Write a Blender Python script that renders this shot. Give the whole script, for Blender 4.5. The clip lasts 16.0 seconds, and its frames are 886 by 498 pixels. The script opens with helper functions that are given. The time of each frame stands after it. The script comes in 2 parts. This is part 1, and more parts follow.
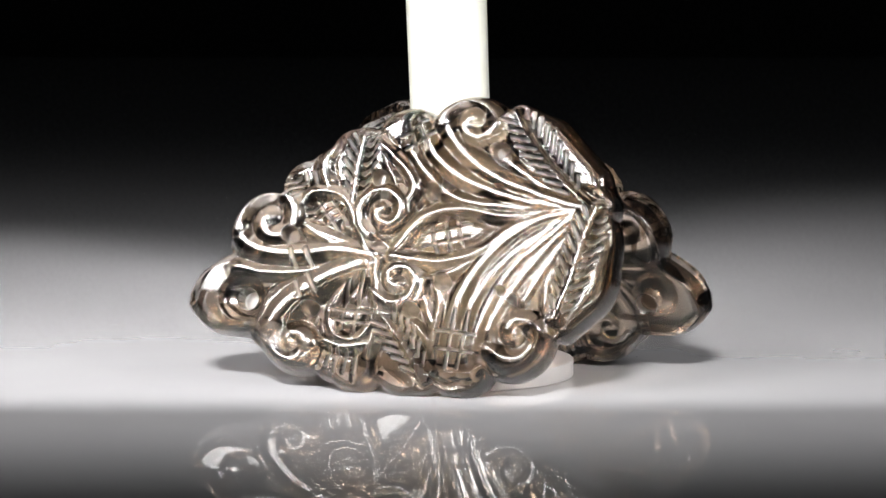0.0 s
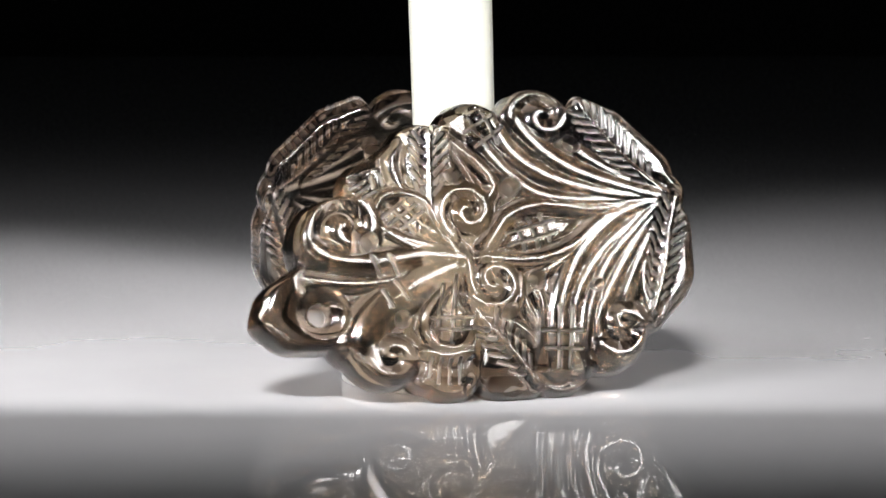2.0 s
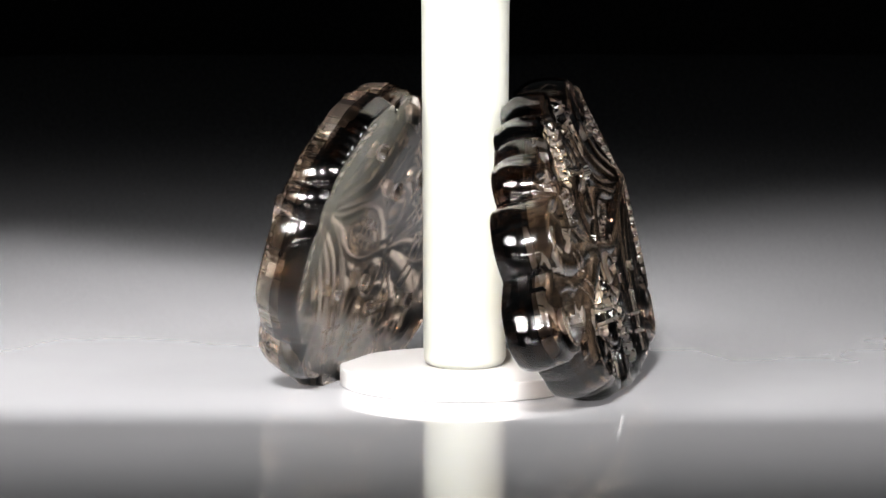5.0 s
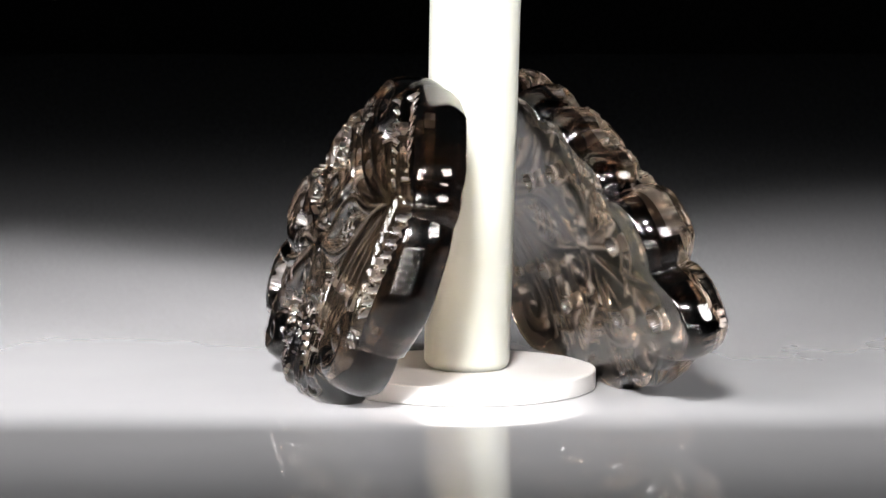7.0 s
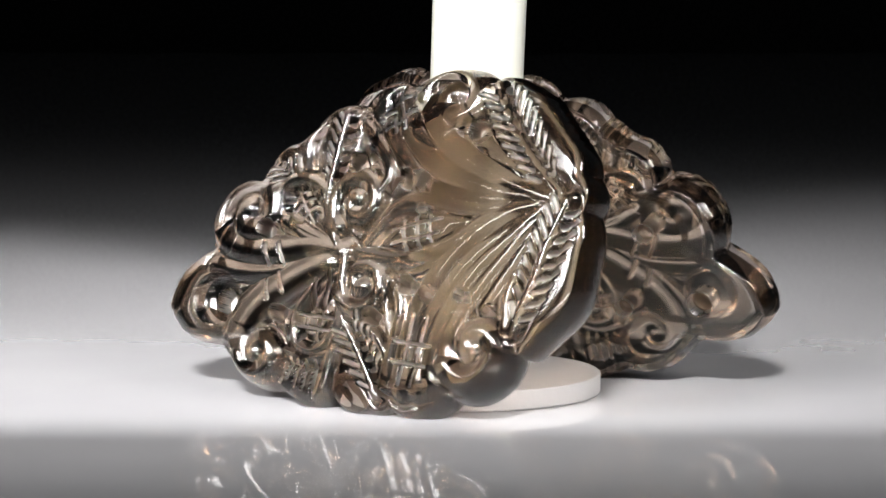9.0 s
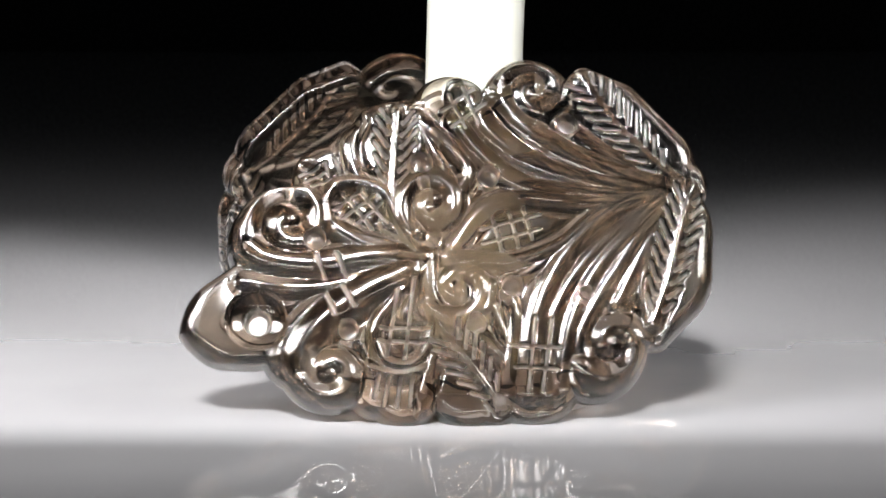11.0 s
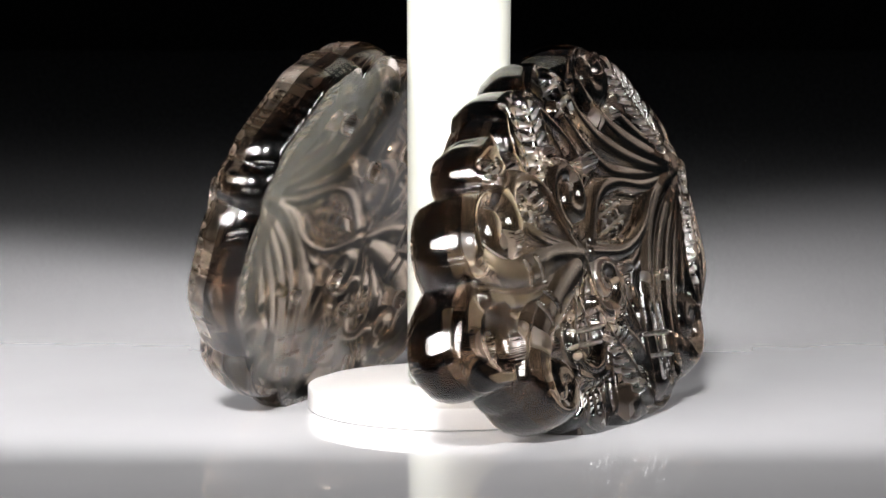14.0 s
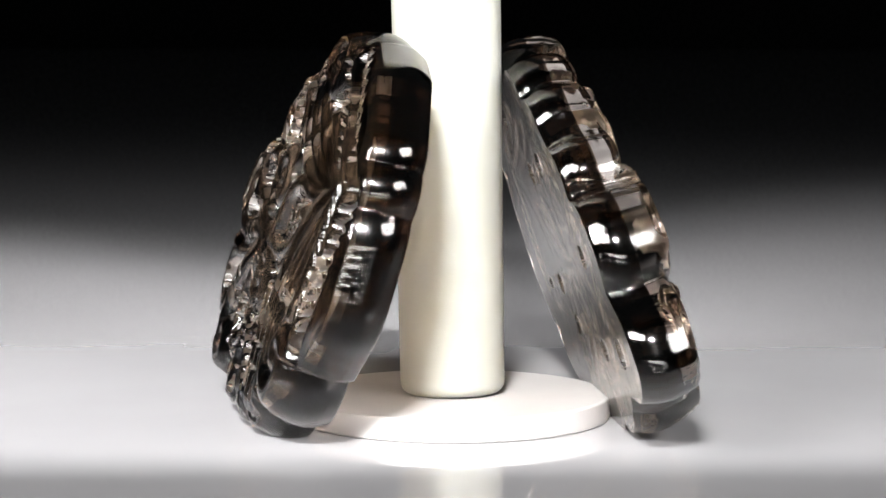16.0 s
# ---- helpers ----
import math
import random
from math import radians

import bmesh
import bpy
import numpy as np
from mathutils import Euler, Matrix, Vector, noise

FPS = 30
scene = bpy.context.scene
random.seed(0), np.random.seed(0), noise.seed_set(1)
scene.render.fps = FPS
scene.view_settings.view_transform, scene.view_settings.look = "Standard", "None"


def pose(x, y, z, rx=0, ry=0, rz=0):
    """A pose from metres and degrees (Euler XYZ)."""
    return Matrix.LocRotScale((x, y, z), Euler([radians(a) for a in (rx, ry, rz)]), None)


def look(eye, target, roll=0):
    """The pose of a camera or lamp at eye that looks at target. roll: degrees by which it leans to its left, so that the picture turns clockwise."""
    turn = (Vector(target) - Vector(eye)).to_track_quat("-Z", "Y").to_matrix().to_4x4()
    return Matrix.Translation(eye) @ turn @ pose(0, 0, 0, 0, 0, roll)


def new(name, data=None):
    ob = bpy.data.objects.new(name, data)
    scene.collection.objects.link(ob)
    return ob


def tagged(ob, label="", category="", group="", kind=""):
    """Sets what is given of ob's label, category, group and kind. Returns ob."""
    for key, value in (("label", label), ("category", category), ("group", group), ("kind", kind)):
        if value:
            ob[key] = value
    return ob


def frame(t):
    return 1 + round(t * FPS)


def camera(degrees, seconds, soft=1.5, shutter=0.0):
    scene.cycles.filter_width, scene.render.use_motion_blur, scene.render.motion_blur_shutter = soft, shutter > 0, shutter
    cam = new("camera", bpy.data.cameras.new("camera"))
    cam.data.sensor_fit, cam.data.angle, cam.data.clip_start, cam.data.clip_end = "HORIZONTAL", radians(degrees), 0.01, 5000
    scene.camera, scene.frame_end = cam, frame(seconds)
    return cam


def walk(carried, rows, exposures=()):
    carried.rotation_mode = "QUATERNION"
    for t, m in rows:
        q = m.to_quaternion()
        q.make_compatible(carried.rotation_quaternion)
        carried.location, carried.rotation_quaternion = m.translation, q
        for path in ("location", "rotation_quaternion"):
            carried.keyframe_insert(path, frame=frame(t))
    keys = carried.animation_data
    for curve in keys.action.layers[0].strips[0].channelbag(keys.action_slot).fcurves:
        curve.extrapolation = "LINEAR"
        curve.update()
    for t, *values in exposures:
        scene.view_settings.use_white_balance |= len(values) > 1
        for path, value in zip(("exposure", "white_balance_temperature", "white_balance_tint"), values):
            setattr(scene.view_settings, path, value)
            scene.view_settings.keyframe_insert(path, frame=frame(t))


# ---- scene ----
MM = 0.001

# ---- camera: a slow slide straight in along its own axis ----
cam = camera(20.67, 16.0, 1.5)


def slide(t):
    """The camera's place on its slider, in metres."""
    s = t / 16.0
    away = 248.0 - 63.84 * s + 4.776 * s * s - 8.891 * s ** 3
    return pose((-2.09 + 0.924 * s) * MM, -away * MM, (37.9 - 7.155 * s) * MM, 90 - 5.752, 0, 0)


STEPS = [0.5 * i for i in range(33)]
walk(cam, [(t, slide(t)) for t in STEPS])

# ---- world and lights: a dark studio with softboxes ----
world = bpy.data.worlds.new("studio")
scene.world = world
world.use_nodes = True
world.node_tree.nodes["Background"].inputs[0].default_value = (0.9, 0.95, 1.0, 1)
world.node_tree.nodes["Background"].inputs[1].default_value = 0.036


def softbox(name, eye, target, sx, sy, watts, colour=(1, 0.995, 0.99), spread=180):
    data = bpy.data.lights.new(name, "AREA")
    data.shape, data.size, data.size_y = "RECTANGLE", sx * MM, sy * MM
    data.energy, data.color, data.spread = watts, colour, radians(spread)
    ob = new(name, data)
    ob.matrix_world = look([a * MM for a in eye], [a * MM for a in target])
    return ob


def spot(name, eye, target, radius, cone, blend, watts, colour=(1, 0.995, 0.99)):
    data = bpy.data.lights.new(name, "SPOT")
    data.energy, data.color, data.shadow_soft_size = watts, colour, radius * MM
    data.spot_size, data.spot_blend = radians(cone), blend
    ob = new(name, data)
    ob.matrix_world = look([a * MM for a in eye], [a * MM for a in target])
    return ob


softbox("key_softbox", (-310, -275, 245), (-15, -6, 8), 340, 165, 0.70, spread=50)
softbox("right_softbox", (300, -285, 240), (5, 0, 10), 260, 165, 0.34, spread=50)
softbox("hard_strip", (-60, -444, 290), (-25, 45, 0), 80, 28, 0.36, spread=26)
softbox("front_striplight", (-60, -320, 30), (0, 0, 18), 400, 22, 0.05, spread=60)
spot("left_spot", (-150, -20, 400), (-88, 54, 0), 7, 18.5, 0.2, 0.6)

# ---- materials ----


def material(name):
    m = bpy.data.materials.new(name)
    m.use_nodes = True
    return m, m.node_tree.nodes, m.node_tree.links, m.node_tree.nodes["Principled BSDF"]


def noise_tex(nodes, links, scale, detail=4.0, rough=0.55):
    co = nodes.new("ShaderNodeTexCoord")
    n = nodes.new("ShaderNodeTexNoise")
    n.inputs["Scale"].default_value, n.inputs["Detail"].default_value = scale, detail
    n.inputs["Roughness"].default_value = rough
    links.new(co.outputs["Object"], n.inputs["Vector"])
    return n.outputs["Fac"]


def ramp(nodes, links, fac, a, b, lo=0.35, hi=0.65):
    r = nodes.new("ShaderNodeValToRGB")
    r.color_ramp.elements[0].position, r.color_ramp.elements[1].position = lo, hi
    r.color_ramp.elements[0].color, r.color_ramp.elements[1].color = (*a, 1), (*b, 1)
    links.new(fac, r.inputs[0])
    return r.outputs[0]


def bump(nodes, links, fac, bsdf, distance, strength=1.0):
    b = nodes.new("ShaderNodeBump")
    b.inputs["Strength"].default_value, b.inputs["Distance"].default_value = strength, distance
    links.new(fac, b.inputs["Height"])
    links.new(b.outputs[0], bsdf.inputs["Normal"])


def smoky_quartz(name, lo, hi):
    m, nodes, links, p = material(name)
    nodes.remove(p)
    inside, shine = nodes.new("ShaderNodeBsdfRefraction"), nodes.new("ShaderNodeBsdfGlossy")
    fresnel, mix = nodes.new("ShaderNodeFresnel"), nodes.new("ShaderNodeMixShader")
    fac = noise_tex(nodes, links, 70, 3)
    links.new(ramp(nodes, links, fac, (0.925, 0.87, 0.825), (0.985, 0.95, 0.92)), inside.inputs["Color"])
    shine.inputs["Color"].default_value = (1.0, 0.985, 0.97, 1)
    rough = ramp(nodes, links, noise_tex(nodes, links, 260, 2), (lo,) * 3, (hi,) * 3)
    for node in (inside, shine):
        links.new(rough, node.inputs["Roughness"])
    inside.inputs["IOR"].default_value = fresnel.inputs["IOR"].default_value = 1.544
    links.new(fresnel.outputs[0], mix.inputs[0])
    links.new(inside.outputs[0], mix.inputs[1])
    links.new(shine.outputs[0], mix.inputs[2])
    links.new(mix.outputs[0], nodes["Material Output"].inputs[0])
    return m


def tint_sheet(name, a, b):
    """A see-through tint for inner sheets that imitate light absorbed in the stone."""
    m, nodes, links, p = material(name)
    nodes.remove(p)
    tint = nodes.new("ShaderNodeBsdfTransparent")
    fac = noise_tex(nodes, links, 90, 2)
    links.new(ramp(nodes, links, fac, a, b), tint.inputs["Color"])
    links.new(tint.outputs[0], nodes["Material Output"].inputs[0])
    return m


def white_acrylic():
    m, nodes, links, p = material("white_acrylic")
    fac = noise_tex(nodes, links, 120, 3)
    links.new(ramp(nodes, links, fac, (0.27, 0.27, 0.24), (0.30, 0.30, 0.268)), p.inputs["Base Color"])
    p.inputs["Roughness"].default_value = 0.38
    p.inputs["Subsurface Weight"].default_value = 0.6
    p.inputs["Subsurface Radius"].default_value = (1.0, 0.95, 0.7)
    p.inputs["Subsurface Scale"].default_value = 0.004
    return m


def white_plastic():
    m, nodes, links, p = material("white_plastic")
    fac = noise_tex(nodes, links, 150, 3)
    links.new(ramp(nodes, links, fac, (0.335, 0.322, 0.315), (0.365, 0.352, 0.345)), p.inputs["Base Color"])
    p.inputs["Roughness"].default_value = 0.42
    fine = noise_tex(nodes, links, 2500, 3)
    bump(nodes, links, fine, p, 0.00003, 0.4)
    return m


def gloss_sheet():
    m, nodes, links, p = material("glossy_white_sheet")
    fac = noise_tex(nodes, links, 25, 4)
    links.new(ramp(nodes, links, fac, (0.285, 0.281, 0.288), (0.315, 0.31, 0.318)), p.inputs["Base Color"])
    p.inputs["Roughness"].default_value = 0.012
    p.inputs["IOR"].default_value = 1.58
    return m


def black_cloth(name="black_cloth", v=0.012):
    m, nodes, links, p = material(name)
    fac = noise_tex(nodes, links, 300, 4)
    links.new(ramp(nodes, links, fac, (v * 0.7,) * 3, (v * 1.3,) * 3), p.inputs["Base Color"])
    p.inputs["Roughness"].default_value = 0.95
    p.inputs["Specular IOR Level"].default_value = 0.1
    return m


QUARTZ, CUT_QUARTZ = smoky_quartz("smoky_quartz", 0.06, 0.115), smoky_quartz("cut_quartz", 0.28, 0.5)
LAPPED_QUARTZ = smoky_quartz("lapped_quartz", 0.17, 0.23)
# tints standing in for light lost inside the stone, darkest towards the rim
SMOKE = tint_sheet("tint_sheet", (0.40, 0.335, 0.28), (0.80, 0.73, 0.64))
RIM_DIMMING = tint_sheet("rim_dimming", (0.13, 0.10, 0.08), (0.38, 0.31, 0.255))
ROD, DISC, SHEET, CLOTH = white_acrylic(), white_plastic(), gloss_sheet(), black_cloth()

# ---- setting ----


def mesh_of(name, bm, mat, smooth=True):
    me = bpy.data.meshes.new(name)
    bm.to_mesh(me)
    bm.free()
    me.materials.append(mat)
    for f in me.polygons:
        f.use_smooth = smooth
    return me


def part(name, bm, mat, parent, label="", smooth=True):
    ob = new(name, mesh_of(name, bm, mat, smooth))
    ob.parent = parent
    return tagged(ob, label)


def slab(name, lo, hi, mat, bevel=0.0):
    bm = bmesh.new()
    bmesh.ops.create_cube(bm, size=1.0)
    for v in bm.verts:
        v.co = Vector([((a + b) / 2 + c * (b - a)) * MM for a, b, c in zip(lo, hi, v.co)])
    if bevel:
        bmesh.ops.bevel(bm, geom=bm.edges[:], offset=bevel * MM, segments=3, affect="EDGES", profile=0.5)
    return new(name, mesh_of(name, bm, mat, False))


tagged(slab("floor", (-1500, -1000, -12), (1500, 1500, 0), SHEET),
       "glossy white acrylic sheet with a mirror-like reflection", "table top", kind="structure")
tagged(slab("backdrop", (-1600, 1500, -50), (1600, 1530, 1400), CLOTH),
       "plain black cloth backdrop hung behind the sheet", "backdrop", kind="structure")
tagged(slab("light_flag", (-520, -330, 46), (520, -90, 48), CLOTH),
       "matt black board shading the front of the sheet", "light flag", kind="structure")



def board(name, corners, y0, y1, mat):
    """An upright board cut to an outline of (x, z) corners in millimetres."""
    bm = bmesh.new()
    front = [bm.verts.new((x * MM, y0 * MM, z * MM)) for x, z in corners]
    rear = [bm.verts.new((x * MM, y1 * MM, z * MM)) for x, z in corners]
    bm.faces.new(front)
    bm.faces.new(list(reversed(rear)))
    for i in range(len(corners)):
        k = (i + 1) % len(corners)
        bm.faces.new((front[k], front[i], rear[i], rear[k]))
    bmesh.ops.recalc_face_normals(bm, faces=bm.faces[:])
    return new(name, mesh_of(name, bm, mat, False))


tagged(board("barn_door", [(-26, 100), (18, 144), (520, 220), (520, 420), (-520, 420), (-520, 200), (-69, 121)], -95, -93, CLOTH),
       "upright matt black board keeping light off the background", "light flag", kind="structure")

# ---- display stand: disc and rod ----


def turned(profile, count=96):
    """A bmesh turned about z from (radius, height) pairs in millimetres, closed at both ends."""
    bm = bmesh.new()
    rings = [[bm.verts.new((r * MM * math.cos(2 * math.pi * i / count), r * MM * math.sin(2 * math.pi * i / count), z * MM))
              for i in range(count)] for r, z in profile]
    for a, b in zip(rings, rings[1:]):
        for i in range(count):
            bm.faces.new((a[i], a[(i + 1) % count], b[(i + 1) % count], b[i]))
    bm.faces.new(list(reversed(rings[0])))
    bm.faces.new(rings[-1])
    bmesh.ops.recalc_face_normals(bm, faces=bm.faces[:])
    return bm


def rounded(radius, z0, z1, e, k=6):
    out = []
    for i in range(k + 1):
        a = math.pi / 2 * i / k
        out.append((radius - e + e * math.sin(a), z0 + e - e * math.cos(a)))
    for i in range(k + 1):
        a = math.pi / 2 * i / k
        out.append((radius - e + e * math.cos(a), z1 - e + e * math.sin(a)))
    return out


def display_stand():
    stand = new("display_stand")
    tagged(stand, "white acrylic rod standing upright on a round white disc", "display stand")
    part("base_disc", turned(rounded(11.8, 0.0, 1.75, 0.18), 160), DISC, stand, "flat round matt white plastic disc")
    rod = part("rod", turned([(r + 0.0055 * z - 0.1, z) for r, z in rounded(4.0, 0.0, 60.0, 0.9)]), ROD, stand, "translucent milky white round rod")
    rod.matrix_local = Matrix.Translation((0, 0, 1.75 * MM)) @ pose(0, 0, 0, 1.38, -1.45, 0)
    return stand


# ---- carved quartz: relief drawn with tubes, scrolls, cuts and drilled holes, in millimetres ----
LOBES, RIDGES, CUTS, HOLES = [], [], [], []


def lobe(x, y, r):
    LOBES.append((x, y, r))


def chain(a, b, n):
    """A row of lobes from a to b, for a smooth leaf edge or a pointed tip."""
    for i in range(n + 1):
        lobe(*[u + (v - u) * i / n for u, v in zip(a, b)])


def curve(pts, n=10):
    """A smooth line through the points."""
    p = [np.array(a, float) for a in pts]
    p = [2 * p[0] - p[1]] + p + [2 * p[-1] - p[-2]]
    out = []
    for i in range(1, len(p) - 2):
        for k in range(n):
            t = k / n
            out.append(0.5 * (2 * p[i] + (p[i + 1] - p[i - 1]) * t + (2 * p[i - 1] - 5 * p[i] + 4 * p[i + 1] - p[i + 2]) * t * t
                              + (3 * p[i] - p[i - 1] - 3 * p[i + 1] + p[i + 2]) * t ** 3))
    return np.array(out + [p[-2]])


def tube(pts, width, rise, groove):
    RIDGES.append((curve(pts), width, rise, groove))


def scroll(centre, start, turns, way, width, rise, groove):
    """A spiral ridge that winds in from start to the centre."""
    c, s = np.array(centre), np.array(start)
    r0, a0 = np.linalg.norm(s - c), math.atan2(s[1] - c[1], s[0] - c[0])
    pts = []
    for i in range(46):
        k = i / 45
        a = a0 + way * turns * 2 * math.pi * k
        r = r0 * (1 - 0.86 * k)
        pts.append(c + r * np.array((math.cos(a), math.sin(a))))
    RIDGES.append((np.array(pts), width, rise, groove))


def cut(a, b, width=0.2, depth=0.42):
    CUTS.append((np.array(a, float), np.array(b, float), width, depth))


def barbs(a, b, reach, count):
    """Slanting cuts on both sides of a leaf's midrib."""
    a, b = np.array(a, float), np.array(b, float)
    d = (b - a) / np.linalg.norm(b - a)
    n = np.array((-d[1], d[0]))
    for i in range(count):
        k = (i + 0.5) / count
        w = reach * (0.5 + 0.5 * math.sin(math.pi * (0.12 + 0.8 * k)))
        q = a + (b - a) * k
        for side in (-1, 1):
            cut(q + side * n * 0.5, q + side * n * w - d * w * 0.8, 0.25, 0.34)


def drill(at, r):
    HOLES.append((np.array(at, float), r))


def pattern():
    lobe(-1.7, -1.1, 12.59)
    lobe(5.2, 0, 11.27)
    lobe(-7, -2.7, 9.63)
    lobe(-14.2, -0.4, 4.37)
    lobe(-14.5, 0.5, 3.66)
    lobe(-10.6, 4.8, 2.91)
    lobe(-9, 4.5, 3.76)
    lobe(-5.6, 8.1, 3.19)
    lobe(-6.2, 8.5, 2.63)
    lobe(-0.9, 10, 3.38)
    lobe(5.3, 10.9, 3.85)
    lobe(17.1, 4.3, 2.44)
    lobe(10, -8.6, 4.32)
    lobe(5.3, -10.9, 3.85)
    lobe(0.4, -11.5, 3.57)
    lobe(2, -12.5, 2.44)
    lobe(-4.8, -11.9, 3.01)
    lobe(-6.9, -11.7, 2.35)
    lobe(-10.5, -9.4, 4.23)
    lobe(-12.7, -8.6, 3.29)
    chain((9.9, 13, 1.13), (12, 10.2, 2.91), 6)
    chain((12, 10.2, 2.91), (15.5, 6.3, 3.1), 6)
    chain((15, 0.6, 4.89), (15.1, -2.7, 4.65), 5)
    chain((15.1, -2.7, 4.65), (14.3, -5.4, 3.29), 5)
    chain((14.3, -5.4, 3.29), (15, -7.6, 1.27), 5)
    chain((-16.6, -6, 4.13), (-18.6, -6.6, 3.48), 4)
    chain((-18.6, -6.6, 3.48), (-20.2, -7, 2.11), 5)
    chain((-20.2, -7, 2.11), (-22.1, -7.5, 0.28), 6)
    tube([(-3.4, -1.8), (-6.9, -1.5), (-9.7, -1.9), (-12.4, -2.1), (-15.6, -1.6), (-17.4, -0.3)], 0.95, 0.75, 0.45)
    tube([(-4.4, -2.4), (-8, -3.2), (-10.8, -3.9), (-14, -4), (-17.1, -3.5)], 0.6, 0.45, 0.3)
    tube([(-4.5, -2.8), (-7.9, -4.4), (-11.1, -6.7), (-12.8, -9.2), (-12.3, -11.8)], 1.15, 0.85, 0.5)
    tube([(-5.1, -2.5), (-8.5, -3.7), (-11.6, -5.3), (-13.7, -7.4), (-14.6, -9.8)], 0.55, 0.4, 0.3)
    tube([(-2.7, -2.2), (-5.4, -4.8), (-7, -7.3), (-6.7, -9.5), (-5.1, -10.3), (-3.5, -9.7), (-2.6, -7.5), (-2.7, -4.9), (-2.9, -2.6)], 0.45, 0.6, 0.45)
    tube([(-2.8, -2.2), (-2.5, -4.9), (-0.7, -6.6), (1.6, -5.9), (2.1, -4)], 0.5, 0.65, 0.5)
    tube([(-2.8, -2.7), (-2.3, -6.2), (-2.3, -8.9), (-3, -11.5), (-3.4, -14.1)], 0.5, 0.55, 0.35)
    tube([(-2, -7.5), (0.5, -10.4), (2.8, -13.7)], 0.4, 0.55, 0.3)
    tube([(-1.7, -7.4), (1.5, -8.4), (3.3, -10.7), (3.1, -13.4)], 0.4, 0.5, 0.35)
    tube([(3.4, -4.7), (3.9, -6.5), (3.5, -10.1), (3.3, -12.7)], 0.5, 0.6, 0.4)
    tube([(2.1, -5.5), (3.2, -8.3)], 0.4, 0.5, 0.3)
    tube([(16.3, 3.6), (12.3, 2.2), (8.7, -0.8), (6.3, -4.8), (5.3, -8.8), (5.1, -12.4)], 0.92, 0.75, 0.45)
    tube([(16.4, 3.5), (13.2, 1.1), (9.9, -1.8), (7.3, -5.8), (6.4, -10.2), (6.7, -12.5)], 0.80, 0.65, 0.4)
    tube([(16.5, 3.4), (13.7, 0.7), (10.7, -2.5), (8.7, -6.3), (7.7, -10.3), (8, -12.3)], 0.80, 0.75, 0.45)
    tube([(16.7, 3.3), (14.2, 0.3), (11.9, -3), (10, -6.1), (9, -8.6), (9.6, -11.1)], 0.80, 0.7, 0.45)
    tube([(16.9, 3.2), (14.8, -0.4), (13.2, -3.3), (12.1, -5.5)], 0.69, 0.6, 0.4)
    tube([(16.4, 3.9), (12.7, 4.9), (8, 6.7), (4.6, 9.3), (2.3, 12.7)], 0.92, 0.8, 0.45)
    tube([(16.5, 4.1), (13.3, 5.7), (10.5, 7.3), (7.8, 9.2)], 0.69, 0.6, 0.4)
    tube([(15.8, 3.8), (10.6, 4.4), (5.4, 6.1), (2.3, 8.4), (0.5, 11.5)], 0.86, 0.75, 0.45)
    tube([(15.3, 3.6), (9.5, 3.6), (4.7, 4.2), (1.6, 6.5), (-0.5, 9.2)], 0.69, 0.65, 0.4)
    tube([(14.8, 3.4), (9.9, 2.7), (5.1, 3.2), (1.6, 2.2), (-0.9, -0.9)], 0.6, 0.65, 0.45)
    tube([(14.5, 3.2), (10.8, 1.8), (7.5, -0.8), (3.5, -2.1), (-1.3, -1.8)], 0.6, 0.7, 0.45)
    tube([(3.5, -3.6), (5.8, -2.5), (9.1, 0.1), (12.9, 2.4)], 0.5, 0.5, 0.35)
    tube([(-3.6, -1.6), (-7.5, -0.7), (-9.9, 0.6)], 0.7, 0.6, 0.4)
    tube([(-3.8, -1.3), (-5.2, 1.2), (-6.3, 3.5), (-8.3, 4.4), (-10.2, 4.1), (-11.3, 2.4)], 0.5, 0.7, 0.5)
    tube([(-4.4, -1.2), (-8.1, -0), (-10.3, 1), (-11.3, 2.5)], 0.45, 0.55, 0.4)
    tube([(-5.3, 10.2), (-5.6, 6.9), (-5.8, 3.2)], 0.4, 0.6, 0.35)
    tube([(-5.8, 2.3), (-8.3, 4.8), (-9.1, 7.3), (-8.5, 9.4)], 0.5, 0.5, 0.4)
    tube([(-3.7, 9.8), (-3.7, 7.3), (-3.9, 5), (-5.5, 2.4)], 0.45, 0.55, 0.4)
    tube([(-3.3, 9.3), (-0.7, 7), (0.3, 5.1), (-0.7, 3.3)], 0.5, 0.55, 0.4)
    tube([(-3, 8.2), (-1.8, 5.9), (-1.2, 4.9)], 0.35, 0.4, 0.3)
    tube([(9.6, 13.1), (11.4, 9.7), (14.1, 6.8), (17.1, 4.3)], 0.45, 0.65, 0.4)
    tube([(9.2, 12.8), (9.8, 10.1), (11.7, 7.6), (14.3, 5.3), (16.7, 4.1)], 0.45, 0.5, 0.4)
    tube([(18.2, 3.9), (17, 0.3), (16.2, -3.4), (14.9, -7)], 0.52, 0.65, 0.4)
    tube([(17.7, 3.5), (15.3, -0.4), (14.1, -4), (14.3, -7.2)], 0.52, 0.5, 0.4)
    tube([(-7.4, -10.5), (-5.4, -11), (-3.2, -10.6)], 0.5, 0.5, 0.35)
    scroll((-13.8, 1.2), (-17.6, 0.1), 1.1, -1, 0.95, 0.95, 0.6)
    scroll((-10.6, -10.9), (-12.7, -11.4), 1.0, 1, 0.85, 0.95, 0.6)
    scroll((-0.5, -4.2), (-2.6, -5.6), 1.2, 1, 0.68, 0.8, 0.55)
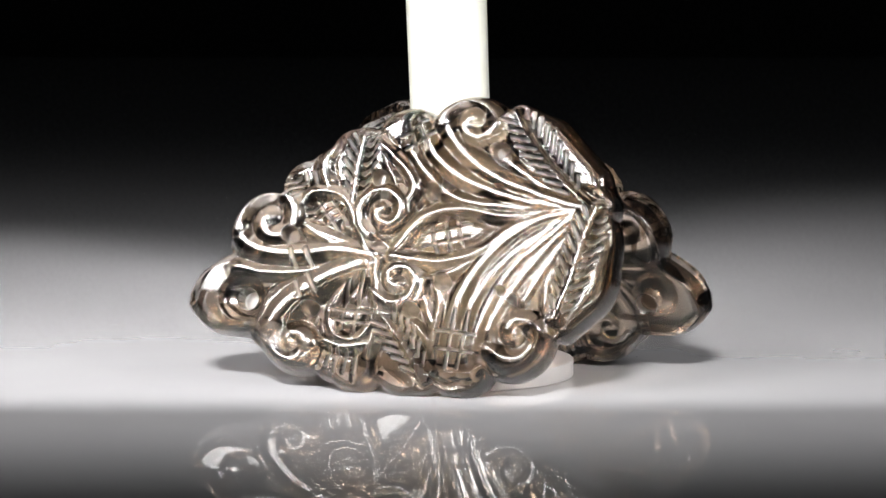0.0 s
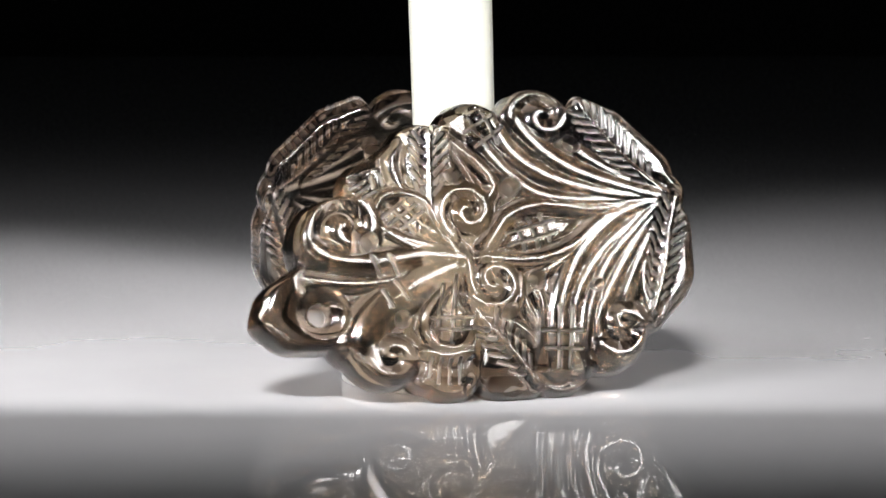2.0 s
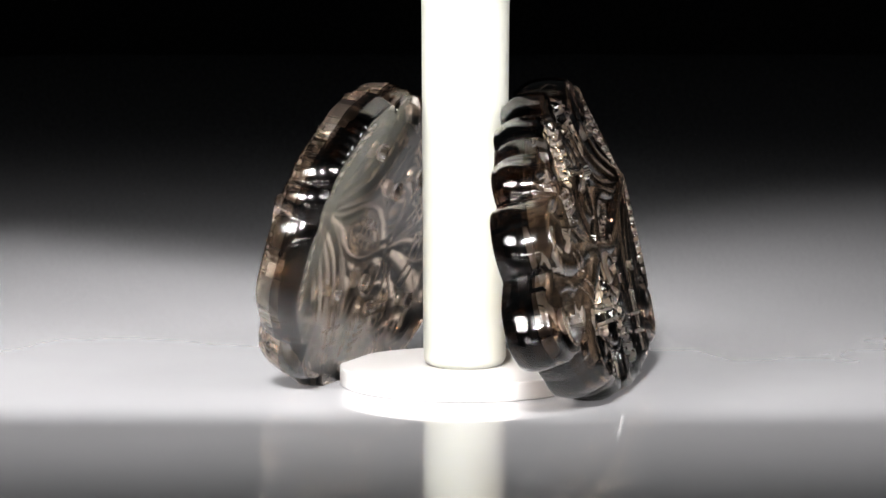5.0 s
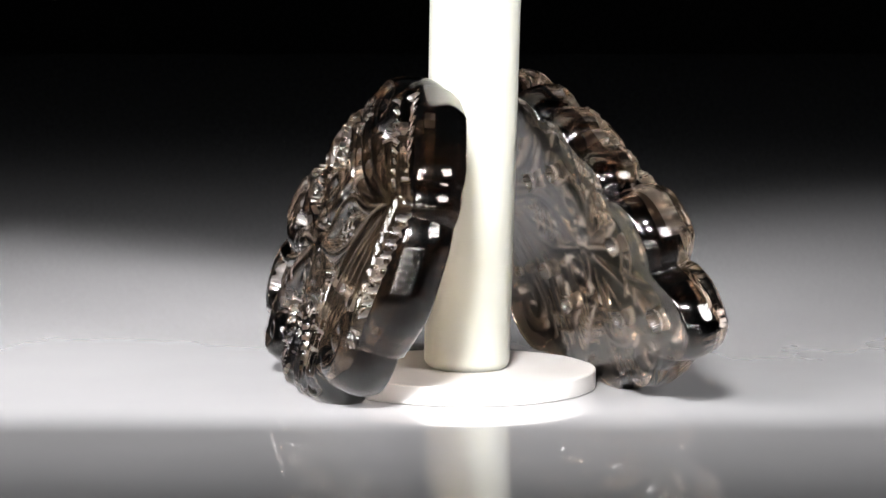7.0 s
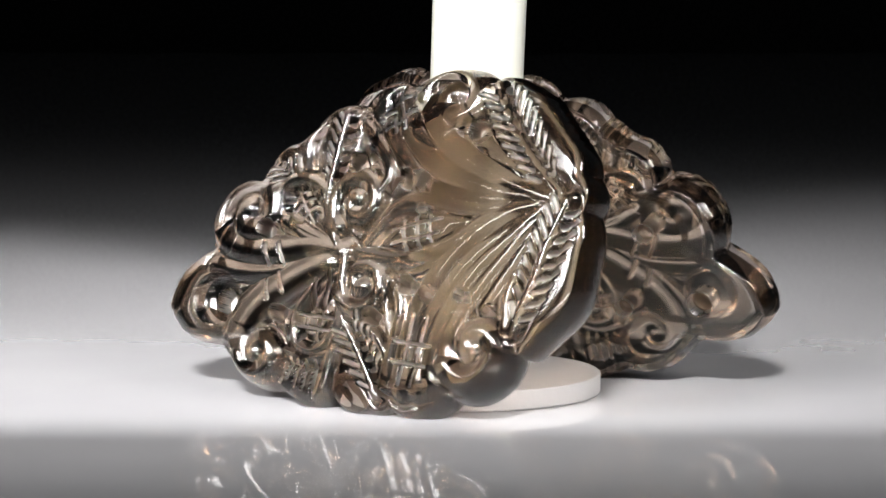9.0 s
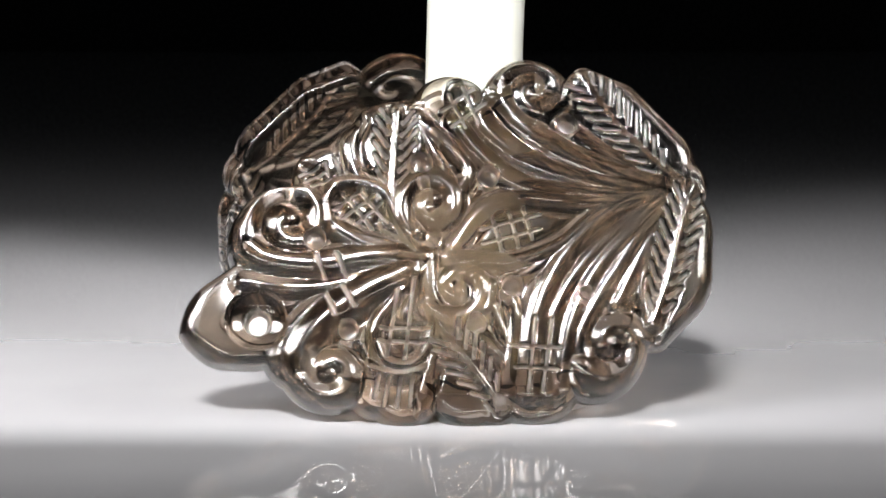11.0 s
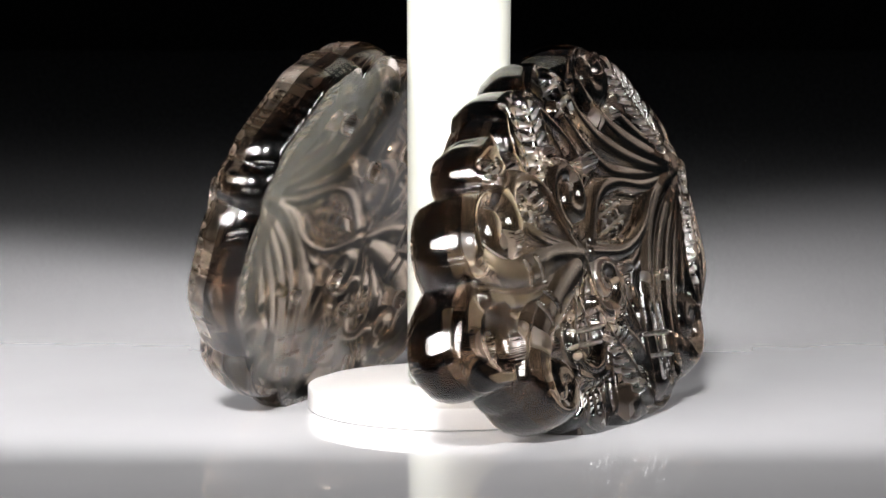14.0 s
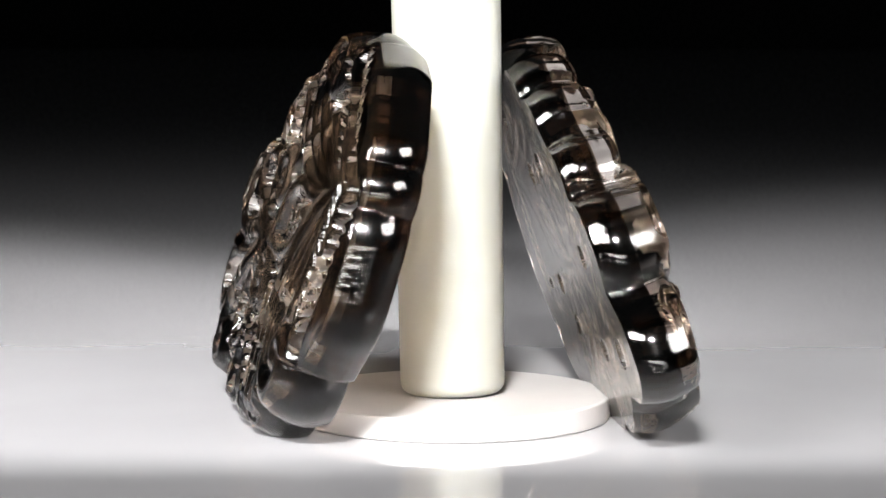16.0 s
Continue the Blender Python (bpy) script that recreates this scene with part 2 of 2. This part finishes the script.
    scroll((-2.4, 2.6), (-4.1, 0.3), 1.3, -1, 0.68, 0.8, 0.55)
    scroll((5.8, 11.9), (2.5, 11.7), 1.15, -1, 0.9, 0.95, 0.6)
    scroll((11.6, -8.7), (9.1, -10.4), 0.95, 1, 0.9, 0.95, 0.6)
    cut((-6.6, -7.3), (-2.8, -7.4))
    cut((-6.7, -8.3), (-3.1, -8.5))
    cut((-5.3, -4.3), (-6.2, -9.6))
    cut((-4, -3.5), (-4.8, -9.8))
    cut((3.7, -8.8), (7.5, -9))
    cut((3.9, -10.5), (7.2, -10.7))
    cut((5.5, -6.6), (4.9, -12.4))
    cut((6.8, -6.7), (6, -12.4))
    cut((2.3, 1.4), (3, -1.2))
    cut((3.6, 1.9), (4.3, -0.8))
    cut((4.7, 2.3), (5.4, -0.2))
    cut((1.4, 0.6), (6.1, 1.8))
    cut((1.5, -0.6), (6, 0.6))
    cut((-10.3, 2.2), (-8.1, 3.9))
    cut((-9.7, 1.5), (-7.2, 3.3))
    cut((-8.4, 1.2), (-6.5, 2.7))
    cut((-9.6, 3.5), (-7.3, 0.7))
    cut((-8.4, 3.9), (-6.1, 1.1))
    cut((-1.7, 10.3), (0.9, 12))
    cut((-0.9, 8.9), (1.8, 10.8))
    cut((-0, 12.2), (1.2, 9.2))
    cut((-1.1, 11.8), (0.2, 8.8))
    cut((-11.7, -1.5), (-11, -3.4))
    cut((-10.1, -1.4), (-9.3, -3.3))
    cut((-10.9, -4.7), (-10.2, -6.3))
    cut((-9.7, -3.9), (-8.7, -5.6))
    cut((-6.8, -11.1), (-7.2, -12.8))
    cut((-6, -11.2), (-6.4, -13.4))
    cut((-5.1, -11.3), (-5.4, -13.5))
    cut((-4.2, -11.2), (-4.4, -13.5))
    cut((-13, 4.9), (-11.6, 5.7))
    cut((-12.6, 4.3), (-11.1, 5.3))
    cut((-12, 4), (-10.6, 4.8))
    cut((-11, 6.1), (-10.8, 5.1))
    cut((-10.2, 6.4), (-9.9, 5.4))
    barbs((-5.3, 9.8), (-5.8, 3.9), 1.7, 6)
    barbs((-1.3, -8), (2.4, -13), 1.8, 6)
    barbs((9.8, 12.7), (16, 5.1), 1.8, 9)
    barbs((18, 3.3), (15.1, -6.5), 1.65, 9)
    drill((-3.3, 6), 0.8)
    drill((2, 4.9), 0.8)
    drill((-11.8, -0.2), 0.8)
    drill((-9.2, -7.4), 0.75)
    drill((-16.4, -6.6), 1.0)
    drill((3.8, -4), 0.8)
    drill((0.9, -7), 0.75)
    drill((8.4, 9.2), 0.8)
    drill((9.6, -4.6), 0.45)
    tube([(-3, -2.2), (-3.9, -4.4), (-4.8, -6.1)], 0.4, 0.35, 0.3)
    tube([(-3.4, -1.5), (-4.9, -0.1), (-6.1, 1)], 0.45, 0.4, 0.3)
    tube([(-2.7, -2.1), (-7, -2.3), (-9.8, -2.8)], 0.5, 0.5, 0.35)


pattern()


def outline(angles, cx, cy):
    """The rim's distance from (cx, cy) for each angle: the outer edge of all lobes together."""
    rim = np.zeros_like(angles)
    ux, uy = np.cos(angles), np.sin(angles)
    for x, y, r in LOBES:
        b = ux * (x - cx) + uy * (y - cy)
        disc = b * b - ((x - cx) ** 2 + (y - cy) ** 2 - r * r)
        rim = np.maximum(rim, np.where(disc > 0, b + np.sqrt(np.maximum(disc, 0)), 0))
    return rim


def reach_to(px, py, line):
    """Distance from every point to a polyline."""
    best = np.full(px.shape, 99.0)
    for (ax, ay), (bx, by) in zip(line[:-1], line[1:]):
        dx, dy = bx - ax, by - ay
        q = np.clip(((px - ax) * dx + (py - ay) * dy) / (dx * dx + dy * dy + 1e-9), 0, 1)
        best = np.minimum(best, (px - ax - q * dx) ** 2 + (py - ay - q * dy) ** 2)
    return np.sqrt(best)


def near(px, py, line, pad):
    lo, hi = np.min(line, axis=0) - pad, np.max(line, axis=0) + pad
    return np.nonzero((px > lo[0]) & (px < hi[0]) & (py > lo[1]) & (py < hi[1]))[0]


def relief(px, py, depth_in):
    """Height of the carved front over its middle plane, and where it is left unpolished."""
    raw = np.zeros(px.shape, bool)
    h = 0.4 * (1 - (px / 21.0) ** 2 - (py / 16.0) ** 2) + 0.2
    h = h + 0.3 * np.clip(1 - ((px + 17.5) ** 2 + (py + 6.3) ** 2) / 16.0, 0, 1)
    edge = np.clip(1.4 - depth_in, 0, 1.4)
    h = h - 0.62 * (1.4 - np.sqrt(np.maximum(1.4 ** 2 - edge ** 2, 0)))
    rise, dig = np.zeros_like(h), np.zeros_like(h)
    for line, w, up, groove in RIDGES:
        w, up, groove = w * 1.6, up * 0.8, groove * 0.75
        i = near(px, py, line, w * 2.0)
        d = reach_to(px[i], py[i], line)
        rise[i] = np.maximum(rise[i], up * np.clip(1 - (d / w) ** 2, 0, 1))
        dig[i] = np.maximum(dig[i], groove * np.exp(-((d - w * 1.12) / (w * 0.3)) ** 2))
    keep = np.clip((depth_in + 0.1) / 0.9, 0, 1)
    keep = keep * keep * (3 - 2 * keep)
    h = h + (rise - dig * np.clip(1 - rise / 0.35, 0, 1)) * keep
    for a, b, w, depth in CUTS:
        line = np.array((a, b))
        i = near(px, py, line, w * 2)
        d = reach_to(px[i], py[i], line)
        h[i] -= depth * np.clip(1 - (d / w) ** 2, 0, 1) * np.clip(depth_in[i] / 0.9, 0, 1)
        raw[i] |= (d < w * 0.6) & (keep[i] > 0.5)
    for at, r in HOLES:
        d = np.hypot(px - at[0], py - at[1])
        if r >= 1.0:
            h = np.where(d < 2.4, np.minimum(h, -0.3 - 0.9 * np.clip(1 - (d / 2.4) ** 2, 0, 1) ** 0.6), h)
        h -= 1.9 * np.clip((r * 1.1 - d) / (r * 0.12), 0, 1)
        raw |= d < r * 1.05
    return h, raw


def carving(name, warp, back=-4.2, around=900, rings=210):
    """One stone: carved front, lobed wall, flat drilled back. warp: the 2 x 2 hand-made difference between the two pieces."""
    cx, cy = -1.0, -0.6
    ang = np.linspace(0, 2 * np.pi, around, endpoint=False)
    rim = outline(ang, cx, cy)
    s = np.linspace(0.004, 1.0, rings)
    X, Y = cx + np.outer(s, rim * np.cos(ang)), cy + np.outer(s, rim * np.sin(ang))
    Z, raw = relief(X.ravel(), Y.ravel(), np.outer(1 - s, rim).ravel())
    Z = Z.reshape(X.shape)
    lip = Z[-1]
    rows = [np.stack((X, Y, Z), -1)]
    for k in np.linspace(0.12, 1.0, 9):
        out = rim + 0.35 * np.sin(np.pi * min(1.0, k * 0.95)) - 0.25 * k ** 6
        rows.append(np.stack((cx + out * np.cos(ang), cy + out * np.sin(ang), lip + (back + 0.25 - lip) * k), -1)[None])
    sb = np.linspace(0.985, 0.004, 150)
    XB, YB = cx + np.outer(sb, rim * np.cos(ang)), cy + np.outer(sb, rim * np.sin(ang))
    ZB, raw_back = np.full(XB.shape, back), np.zeros(XB.shape, bool)
    for at, r in HOLES:
        d = np.hypot(XB - at[0], YB - at[1])
        ZB += 1.5 * np.clip((r * 1.1 - d) / (r * 0.14), 0, 1)
        raw_back |= d < r * 1.05
    rows.append(np.stack((XB, YB, ZB), -1))
    V = np.concatenate(rows)
    n = V.shape[0]
    co = V.reshape(-1, 3).copy()
    co[:, :2] = co[:, :2] @ np.array(warp[:2]) + np.array(warp[2])
    i, j = np.meshgrid(np.arange(n - 1), np.arange(around), indexing="ij")
    k = (j + 1) % around
    quads = np.stack((i * around + j, (i + 1) * around + j, (i + 1) * around + k, i * around + k), -1).reshape(-1, 4)
    first, last = len(co), len(co) + 1
    co = np.concatenate((co, [V[0].mean(0) , V[-1].mean(0)]))
    j = np.arange(around)
    k = (j + 1) % around
    fans = np.concatenate((np.stack((np.full(around, first), j, k), -1),
                           np.stack((np.full(around, last), (n - 1) * around + k, (n - 1) * around + j), -1)))
    faces = np.concatenate((quads, np.concatenate((fans, fans[:, 2:]), 1)))
    me = bpy.data.meshes.new(name)
    me.from_pydata((co * MM).tolist(), [], quads.tolist() + fans.tolist())
    me.update()
    normals = np.empty(len(co) * 3)
    me.vertex_normals.foreach_get("vector", normals)
    bpy.data.meshes.remove(me)
    rough = np.concatenate((raw, np.zeros((len(rows) - 2) * around, bool), raw_back.ravel(), (False, False)))
    slot = (rough[faces].sum(1) >= 2).astype(np.int32)
    where = V.reshape(-1, 3)[np.minimum(faces, len(co) - 3)].mean(1)
    row = np.concatenate((quads[:, 0] // around, np.full(around, 0), np.full(around, n)))
    is_back = row >= n - 150
    slot[is_back & (slot == 0)] = 2
    thing = new(name)
    owner, jobs = split_motifs(where[:, 0], where[:, 1], row < rings - 1, is_back)
    made = {}
    for key, (title, parent, words) in jobs.items():
        pick = np.nonzero(owner == key)[0]
        if len(pick):
            ob = new(title, piece_mesh(title, co, normals.reshape(-1, 3), faces[pick], slot[pick]))
            ob.parent = made.get(parent, thing)
            made[key] = tagged(ob, words)
    # flat sheet added inside, its tint standing in for the smoky absorption
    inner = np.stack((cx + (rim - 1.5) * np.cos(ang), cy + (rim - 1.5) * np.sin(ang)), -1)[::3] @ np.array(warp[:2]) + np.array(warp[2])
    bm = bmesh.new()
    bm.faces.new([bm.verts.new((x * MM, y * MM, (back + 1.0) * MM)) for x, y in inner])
    part("tint_sheet", bm, SMOKE, thing, "added brown sheet standing in for the smoky body colour")
    # shells added inside the rim; their dark tint imitates edge-on absorption
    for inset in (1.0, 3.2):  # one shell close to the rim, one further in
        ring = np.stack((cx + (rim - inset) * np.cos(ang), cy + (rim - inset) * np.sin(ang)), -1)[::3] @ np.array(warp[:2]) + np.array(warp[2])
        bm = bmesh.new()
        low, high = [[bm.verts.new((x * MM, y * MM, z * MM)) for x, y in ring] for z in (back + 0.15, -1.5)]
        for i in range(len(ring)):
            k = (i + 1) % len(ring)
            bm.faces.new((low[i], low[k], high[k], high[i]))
        part("tint_sheet", bm, RIM_DIMMING, thing, "added dark shell imitating light absorbed through the rim")
    return thing


def piece_mesh(title, co, normals, faces, slot):
    """A piece of the stone's skin that keeps the normals of the whole."""
    used, idx = np.unique(faces, return_inverse=True)
    idx = idx.reshape(faces.shape)
    me = bpy.data.meshes.new(title)
    me.from_pydata((co[used] * MM).tolist(), [], [f[:3] if f[2] == f[3] else f for f in idx.tolist()])
    for m in (QUARTZ, CUT_QUARTZ, LAPPED_QUARTZ):
        me.materials.append(m)
    me.polygons.foreach_set("material_index", slot.astype(np.int32))
    me.polygons.foreach_set("use_smooth", np.ones(len(me.polygons), bool))
    me.update()
    me.normals_split_custom_set_from_vertices(normals[used].tolist())
    return me


LEAVES = [((-5.3, 10.2), (-5.8, 3.6), 1.7), ((-1.6, -7.6), (2.6, -13.3), 1.8),
          ((9.6, 13.1), (16.3, 4.9), 1.9), ((18.1, 3.6), (15.0, -6.9), 1.8)]
SCROLLS = [((-13.8, 1.2), 3.3), ((-10.6, -10.9), 2.6), ((-0.5, -4.2), 2.3), ((-2.4, 2.6), 2.6), ((5.8, 11.9), 2.9), ((11.6, -8.7), 3.0)]


def split_motifs(x, y, front, behind):
    """Which motif of the carving each face belongs to."""
    owner = np.where(behind, 1, np.where(front, 0, 2))
    jobs = {0: ("foliage", None, "carved stems and petals"), 1: ("flat_back", None, "ground matt flat back"),
            2: ("rim", None, "smooth scalloped rim")}
    owner[front & (np.hypot((x + 17.2) * 0.8, y + 6.3) < 3.7)] = 3
    jobs[3] = ("bud", None, "plain pointed bud")
    for i, (a, b, w) in enumerate(LEAVES):
        owner[front & (reach_to(x, y, np.array((a, b))) < w)] = 10 + i
        jobs[10 + i] = ("leaf", None, "carved leaf with notched veins")
    for i, (c, r) in enumerate(SCROLLS):
        owner[front & (np.hypot(x - c[0], y - c[1]) < r)] = 20 + i
        jobs[20 + i] = ("scroll", None, "carved spiral scroll")
    for i, (at, r) in enumerate(HOLES):
        d = np.hypot(x - at[0], y - at[1]) < r * 1.12
        owner[front & d], owner[behind & d] = 40 + i, 60 + i
        jobs[40 + i] = ("drill_hole", 3 if r >= 1.0 else 0, "rough drilled pit")
        jobs[60 + i] = ("drill_hole", 1, "rough drilled pit")
    return owner, jobs


def leaning(azimuth, lean, centre):
    """The pose of a carving on the stand: its front faces the azimuth and tilts back by lean degrees."""
    a, e = radians(azimuth), radians(lean)
    n = Vector((math.cos(a) * math.cos(e), math.sin(a) * math.cos(e), math.sin(e)))
    e1 = Vector((0, 0, 1)).cross(n).normalized()
    e2 = n.cross(e1)
    return Matrix.Translation(Vector(centre) * MM) @ Matrix((e1, e2, n)).transposed().to_4x4()


STAND = display_stand()
FIRST = tagged(carving("carved_quartz", ((1.042, -0.015), (-0.007, 1.000), (-0.12, 0.24))),
               "polished smoky quartz carving of leaves and scrolls leaning on the rod", "gem carving", "pair of carvings")
SECOND = tagged(carving("carved_quartz", ((1.0, 0.0), (0.0, 1.0), (0.0, 0.0))),
                "polished smoky quartz carving of leaves and scrolls leaning on the rod", "gem carving", "pair of carvings")


# ---- the turntable's slow, even turn ----
def motions():
    home = {STAND: Matrix.Translation((-0.171 * MM, -0.492 * MM, 0.0)),
            FIRST: leaning(-63.1, 16.5, (4.6, -11.6, 14.68)),
            SECOND: leaning(110.5, 17.0, (-3.75, 10.55, 14.54))}
    for thing, m in home.items():
        walk(thing, [(t, pose(0, 0, 0, 0, 0, -46.64 + 18.921 * t) @ m) for t in STEPS])


motions()
